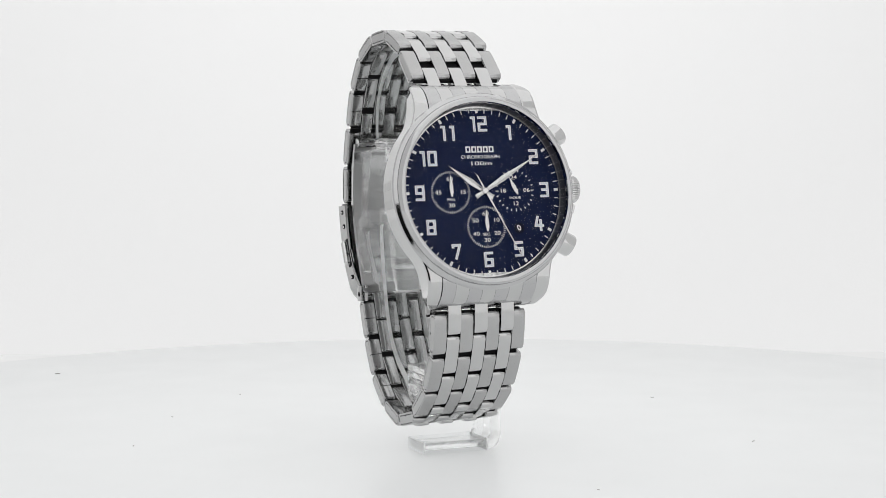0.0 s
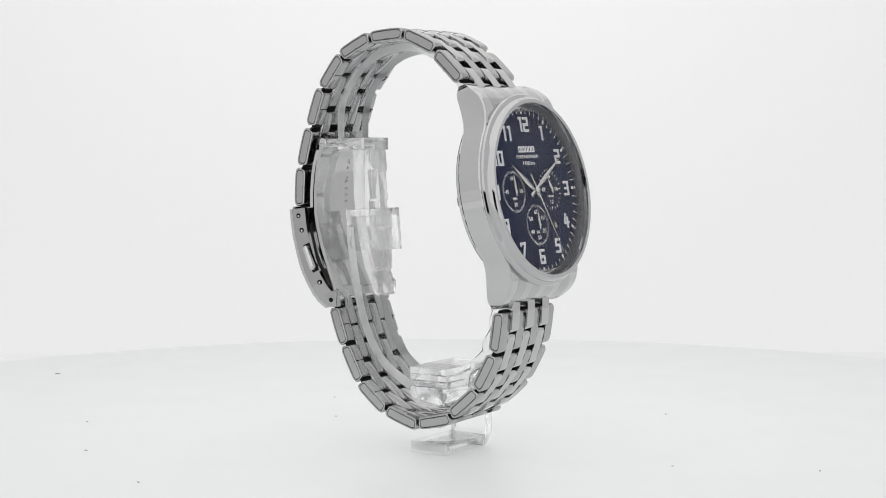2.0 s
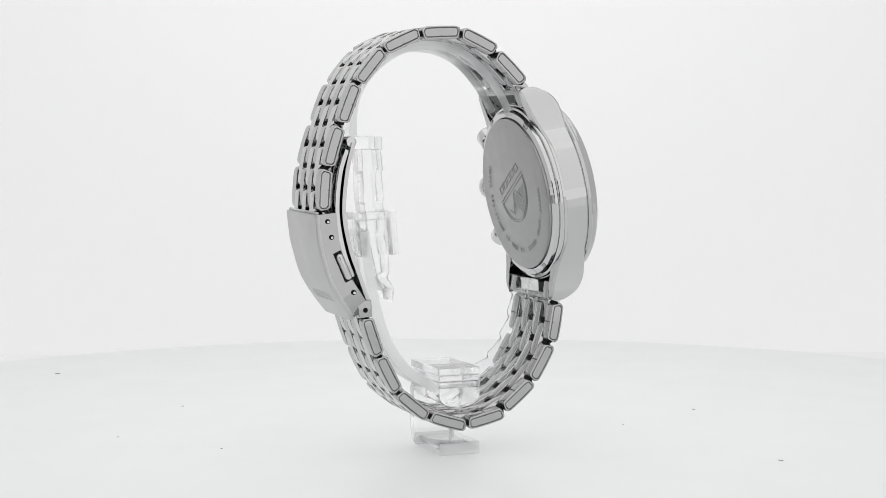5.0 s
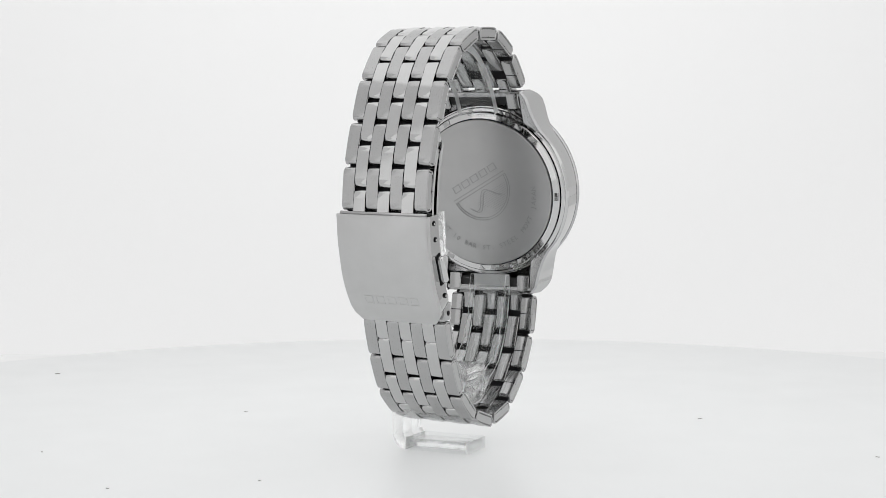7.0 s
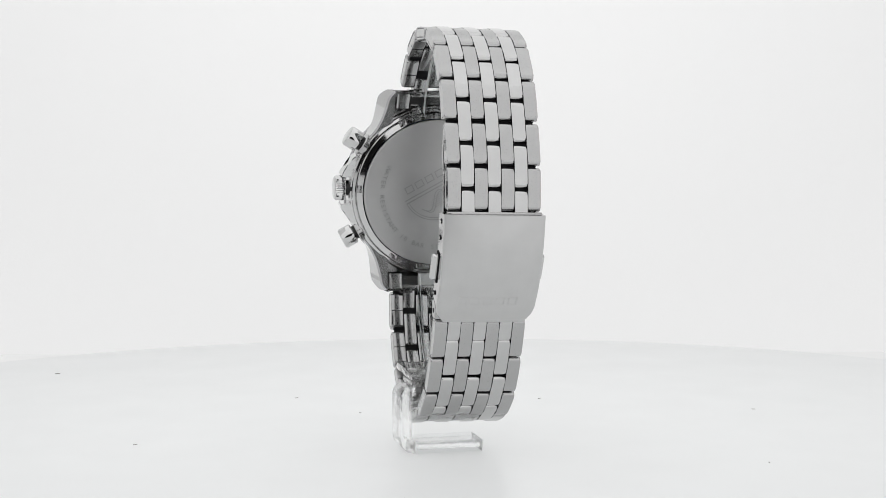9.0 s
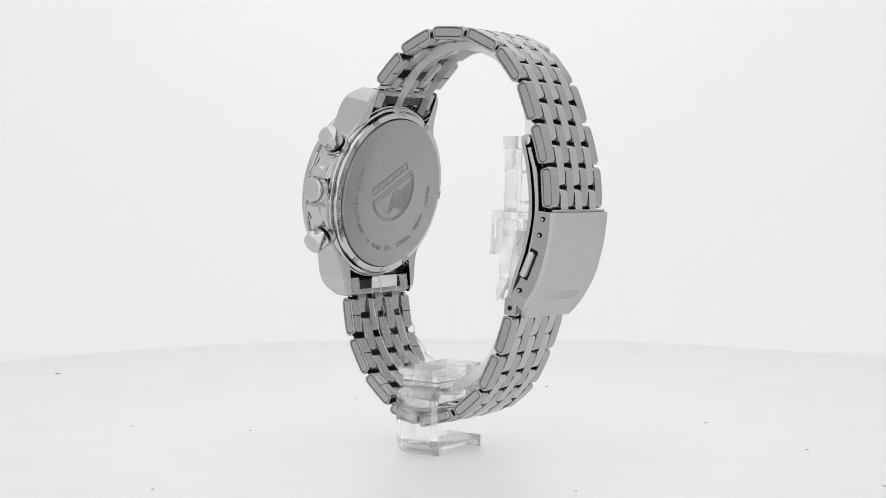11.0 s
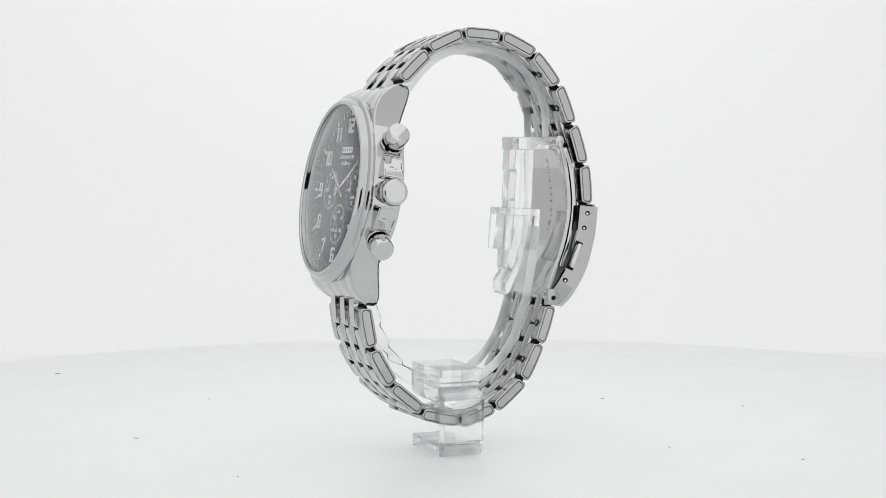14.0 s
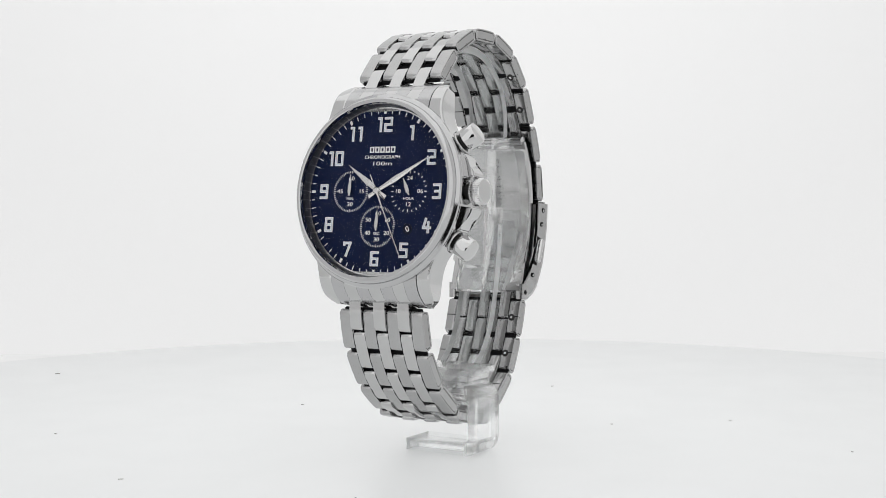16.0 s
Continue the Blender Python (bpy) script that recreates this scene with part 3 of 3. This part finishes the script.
def case(root):
    part("case_ring", revolve([(16.6, -4.6), (18.3, -5.0), (18.8, -4.9), (19.1, -4.5), (19.1, 0.15), (18.9, 0.4), (16.6, 0.4)], 128), POLISHED, root, "polished steel watch case", at=CASE)
    part("bezel", revolve([(17.25, 0.35), (19.15, 0.35), (19.4, 0.6), (19.44, 0.95), (19.25, 1.3), (18.85, 1.5), (18.62, 1.62), (18.57, 2.1), (18.38, 2.6), (18.05, 2.95), (17.7, 3.02),
                           (17.35, 2.9), (17.25, 2.5)], 160), BEZEL, root, "polished stepped steel bezel", at=CASE)
    for end in (-1, 1):
        for side in (-1, 1):
            ob = part("lug", lug(side, end), FLANK_CASE, root, at=CASE, crease=18)
            ob.data.materials.append(LUG_FACE)
            for f in ob.data.polygons:
                f.material_index = int(f.normal.z > 0.5)
        for i in range(COLS):
            a, b = column(i, 20.1)
            part("end_link_bar", end_bar(a + 0.02, b - 0.02, end, 22.2 if i % 2 == 0 else 22.6), SATIN if i % 2 else LUG_FACE, root, at=CASE)
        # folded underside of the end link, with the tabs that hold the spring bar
        # the base is coloured near black for the shade between the lugs
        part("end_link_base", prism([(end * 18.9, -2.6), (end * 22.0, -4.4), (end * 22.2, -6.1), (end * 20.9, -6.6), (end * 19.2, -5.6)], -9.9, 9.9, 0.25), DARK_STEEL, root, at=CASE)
        for side in (-1, 1):
            part("end_link_tab", prism([(end * 18.6, -5.2), (end * 20.2, -5.4), (end * 22.0, -6.3), (end * 21.6, -7.2), (end * 20.2, -6.9), (end * 18.4, -6.4)], side * 8.2 - 1.4, side * 8.2 + 1.4, 0.25), INNER, root, at=CASE)
        part("spring_bar", rod(0.8, 20.0, "X", 20), INNER, root, at=CASE @ inside(0, end * 21.6, -6.3))
    case_back(root)
    dial_face(root)
    crown(root)
    pusher(58.5, root)
    pusher(119.5, root)


# links of the bracelet from the case's top round to its foot: y, z of the middle of the plate and its slope in degrees
LINKS = [(-9.3, 32, 44), (-2.4, 37.3, 24.5), (5.8, 38.8, -3.5), (14, 37, -25), (20.4, 31.9, -51), (24.9, 24.6, -69), (28, 16.2, -73.5), (29.8, 7.7, -86),
         (19.9, -21.7, -109), (16.5, -29.4, -117.5), (11.3, -36.0, -140.5), (3.7, -39.8, -162.5), (-4.6, -39.7, 167), (-11.8, -35.3, 140), (-17.0, -28.7, 119.5), (-20.0, -20.5, 99.5)]


def bracelet(root):
    """Rows of steel bars: outer columns on the links, the columns between over the joints."""
    length, thick = 8.0, 2.5

    def bar_mesh(name, mat, width, long, flank):
        # a bar arched along its length, with rounded ends; flank: a raised panel on its sides
        half, n, outline = long / 2, 5, []
        for cx, cy, r, a0 in ((half, thick / 2, 0.75, 90), (half, -thick / 2, 0.6, 0), (-half, -thick / 2, 0.6, -90), (-half, thick / 2, 0.75, -180)):
            for k in range(n):
                a = radians(a0 - 90 * k / (n - 1))
                draw_in = math.copysign(0.42, cx) if cy < 0 else 0.0
                outline.append((cx - draw_in - math.copysign(r, cx) + r * math.cos(a), cy - math.copysign(r, cy) + r * math.sin(a)))
        arch = [(-half * 0.6, thick / 2 + 0.10), (0.0, thick / 2 + 0.16), (half * 0.6, thick / 2 + 0.10)]
        bm = prism(outline + arch, -width / 2, width / 2, 0.20, 2)
        if flank:
            ends = [f for f in bm.faces if abs(f.normal.x) > 0.99 or abs(abs(f.calc_center_median().x) - width / 2) < 1e-4]
            bmesh.ops.inset_region(bm, faces=ends, thickness=0.20, depth=0.0)
            bmesh.ops.inset_region(bm, faces=ends, thickness=0.12, depth=-0.26)
            bmesh.ops.inset_region(bm, faces=ends, thickness=0.14, depth=0.20)
        ob = part(name, bm, mat, root)
        me = ob.data
        me.materials.append(FLANK)
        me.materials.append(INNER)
        # inward faces get the darkened steel, their shade put in as colour
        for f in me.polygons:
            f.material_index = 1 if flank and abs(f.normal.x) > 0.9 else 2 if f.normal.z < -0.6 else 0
        bpy.data.objects.remove(ob)
        return me

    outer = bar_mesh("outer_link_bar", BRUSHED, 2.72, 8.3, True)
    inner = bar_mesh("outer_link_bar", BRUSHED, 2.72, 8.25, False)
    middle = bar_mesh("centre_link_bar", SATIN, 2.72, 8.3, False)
    total = len(LINKS)

    def width_at(i):
        near = min(i, total - 1 - i)
        return 19.8 - 1.4 * min(1.0, near / 7)

    def frame_at(y, z, slope):
        # local y runs along the bracelet, local z outwards
        return ROLL @ mm(CX, y, z, pose(0, 0, 0, slope, 0, 0))

    for i, (y, z, slope) in enumerate(LINKS):
        m = frame_at(y, z, slope)
        w = width_at(i)
        for k in range(0, COLS, 2):
            a, b = column(k, w)
            me = outer if k in (0, COLS - 1) else inner
            ob = link_mesh("outer_link_bar", me, BRUSHED, root, "" if i or k else "brushed steel link bar", m @ inside((a + b) / 2, 0, 0))
            ob.scale = (w / 20.0, 1, 1)
        for k, edge in ((0, -1), (COLS - 1, 1)):
            a, b = column(k, w)
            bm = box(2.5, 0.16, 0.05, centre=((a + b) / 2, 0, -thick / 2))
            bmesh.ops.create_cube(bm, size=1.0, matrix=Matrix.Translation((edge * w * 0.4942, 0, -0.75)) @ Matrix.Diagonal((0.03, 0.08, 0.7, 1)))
            part("link_seam", bm, GAP_SHADE, root, at=m)
        if i in (4, 5, 8, 9):
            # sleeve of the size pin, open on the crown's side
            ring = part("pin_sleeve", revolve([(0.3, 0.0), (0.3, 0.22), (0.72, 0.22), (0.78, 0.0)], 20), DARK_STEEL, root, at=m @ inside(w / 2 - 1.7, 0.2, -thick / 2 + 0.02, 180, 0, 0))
            part("pin_end", rod(0.3, 0.24, "Z", 16), POLISHED, ring, at=inside(0, 0, 0.06))
        # black slab inside the link, painting the shade seen between its bars
        part("link_gap_shade", box(w - 1.4, 8.8, 0.9, 0.2, segments=1), GAP_SHADE, root, at=m @ inside(0, 0, -0.1))
    joints = []
    for i in range(total - 1):
        if i == 7:
            continue
        (y0, z0, s0), (y1, z1, s1) = LINKS[i], LINKS[i + 1]
        d = (s1 - s0 + 180) % 360 - 180
        out = 4.1 * math.tan(radians(abs(d) / 4))
        nx, nz = (y0 + y1) / 2, (z0 + z1) / 2
        s = s0 + d / 2
        joints.append((nx - out * math.sin(radians(s)), nz + out * math.cos(radians(s)), s, (width_at(i) + width_at(i + 1)) / 2))
    joints += [(-13.0, 28.2, 50, 20.0), (-20.9, -16.6, 92, 20.0), (30.2, 3.4, -88, 18.3), (21.0, -18.4, -108, 18.3)]
    for y, z, s, w in joints:
        m = frame_at(y, z, s)
        for k in range(1, COLS, 2):
            a, b = column(k, w)
            ob = link_mesh("centre_link_bar", middle, SATIN, root, "", m @ inside((a + b) / 2, 0, 0.0))
            ob.scale = (w / 20.0, 1, 1)


def buckle(root):
    """Fold-over clasp: curved cover with flanges, two nested blades, pins and buttons."""
    line = curve_through([(31.9, 2.9), (31.5, -1.0), (30.9, -4.3), (28.8, -10.8), (24.1, -18.0)], 5)
    bm = bmesh.new()
    rows, edge = [], []
    for i, q in enumerate(line):
        t = i / (len(line) - 1)
        d = (line[min(i + 1, len(line) - 1)] - line[max(i - 1, 0)]).normalized()
        out = Vector((-d.y, d.x))
        depth = 4.5 + 0.1 * t
        half = 10.0 - 0.15 * t - (1.6 * max(0, (t - 0.9) / 0.1) ** 2)
        o, n = q + out * 0.5, q - out * 0.5
        deep = q - out * (depth - 0.5)
        sec = [(-half, n), (-half, o - out * 0.5), (-half + 0.15, o - out * 0.15), (-half + 0.5, o), (half - 0.5, o), (half - 0.15, o - out * 0.15), (half, o - out * 0.5), (half, n)]
        rows.append([bm.verts.new((x, p.x, p.y)) for x, p in sec])
        edge.append((n, deep, half))
    for a, b in zip(rows, rows[1:]):
        for k in range(8):
            bm.faces.new((a[k], a[(k + 1) % 8], b[(k + 1) % 8], b[k]))
    bm.faces.new(rows[0]), bm.faces.new(rows[-1])
    cover = part("clasp_cover", bm, CLASP, root, "brushed steel fold-over clasp cover", at=ROLL @ mm(CX, 0, 0))
    for side in (-1, 1):
        bm = bmesh.new()
        rows = [[bm.verts.new((side * x, p.x, p.y)) for x, p in ((h - 0.02, n), (h - 0.02, d), (h - 0.9, d), (h - 0.9, n))] for n, d, h in edge]
        for a, b in zip(rows, rows[1:]):
            for k in range(4):
                bm.faces.new((a[k], a[(k + 1) % 4], b[(k + 1) % 4], b[k]))
        bm.faces.new(rows[0]), bm.faces.new(rows[-1])
        part("clasp_flange", bm, FLANK, cover)
    for s in (-1, 1):
        for y, z in ((29.7, 1.6), (28.9, -1.5), (24.3, -12.5)):
            # holes and slots lie on the surface, their inner shade painted black
            hole = part("pin_hole", rod(0.5, 0.16, "X", 16), GAP_SHADE, cover, at=inside(s * 10.0, y, z))
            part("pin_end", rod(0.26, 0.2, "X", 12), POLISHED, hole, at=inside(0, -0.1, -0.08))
        part("button_slot", box(0.24, 1.75, 6.3, 0.1), GAP_SHADE, cover, at=inside(s * 9.95, 26.5, -7.3, -24, 0, 0))
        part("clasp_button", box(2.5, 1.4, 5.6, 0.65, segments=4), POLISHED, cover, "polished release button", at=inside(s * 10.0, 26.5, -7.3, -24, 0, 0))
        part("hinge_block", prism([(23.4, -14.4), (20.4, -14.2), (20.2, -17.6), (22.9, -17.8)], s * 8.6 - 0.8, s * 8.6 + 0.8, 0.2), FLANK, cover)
        part("pin_hole", rod(0.5, 0.16, "X", 16), GAP_SHADE, cover, at=inside(s * 9.4, 21.7, -16.2))
    part("clasp_lip", rod(0.34, 18.6, "X", 16, 0.1), FLANK, cover, at=inside(0, 31.6, 3.15))
    # maker's mark on the cover, plain raised bars
    k = int(0.84 * len(line))
    along = (line[k + 1] - line[k - 1]).normalized()
    out, spot = Vector((-along.y, along.x)), line[k]
    foot = spot + out * 0.5
    seat = Matrix(((1, 0, 0, 0), (0, along.x, out.x, foot.x * MM), (0, along.y, out.y, foot.y * MM), (0, 0, 0, 1)))
    marks = []
    for n in range(5):
        x = -5.0 + 2.5 * n
        for px, py, sx, sy in ((0, 0.85, 1.9, 0.3), (0, -0.85, 1.9, 0.3), (-0.8, 0, 0.3, 1.36), (0.8, 0, 0.3, 1.36)):
            marks.append(bar_poly(x + px, py, sx, sy, 0))
    tagged(part("maker_mark", plates(marks, -0.02, 0.05), CLASP, cover, at=seat, smooth=False), "raised mark of five hollow boxes", kind="stuff")
    blade = [(23.9, 16.9), (25.3, 11.0), (25.9, 3.0), (24.6, -4.0), (22.6, -9.6), (20.4, -15.8)]
    inner_blade = part("clasp_blade", band(blade, 0.8, -8.8, 8.8, 0.12), SATIN, root, "satin steel inner clasp blade", at=ROLL @ mm(CX, 0, 0))
    line = curve_through(blade, 12)
    for k, ch in enumerate("STAINLESS STEEL"):
        if ch != " ":
            q, nxt = line[int(8 + 1.75 * k)], line[int(8 + 1.75 * k) + 1]
            tilt = math.degrees(math.atan2(nxt.x - q.x, q.y - nxt.y))
            lettering("stamped_letter", ch, 1.3, 0.03, ENGRAVED, inner_blade, inside(1.2, q.x - 0.42, q.y, 90 + tilt, 0, 0) @ pose(0, 0, 0, 0, 0, -90))
    outer_blade = [(25.2, 15.6), (26.6, 10.8), (27.2, 3.4), (26.0, -4.0), (24.0, -9.6)]
    part("clasp_blade", band(outer_blade, 0.8, -8.5, 8.5, 0.12), POLISHED, root, at=ROLL @ mm(CX, 0, 0))
    part("clasp_hinge", rod(1.1, 16.4, "X", 24, 0.2), POLISHED, root, at=ROLL @ mm(CX, 24.2, 17.1))
    part("clasp_hinge", rod(0.9, 17.0, "X", 24, 0.2), POLISHED, root, at=ROLL @ mm(CX, 21.4, -15.9))


def wristwatch():
    root = tagged(new("wristwatch"), "steel chronograph wristwatch with blue dial on clear stand", "wristwatch")
    case(root)
    bracelet(root)
    buckle(root)
    return root


tent()
table = turntable()
holder = stand()
watch = wristwatch()
spot = part("dust_speck", box(1.3, 0.9, 0.2, 0.08), SPECK, at=pose(-0.1105, 0.1115, 0.0001))
tagged(spot, "tiny dark dust speck on the white tabletop", "speck")


def motions():
    for thing in (table, holder, watch):
        walk(thing, [(t, pose(0, 0, 0, 0, 0, a)) for t, a in TURN])


motions()
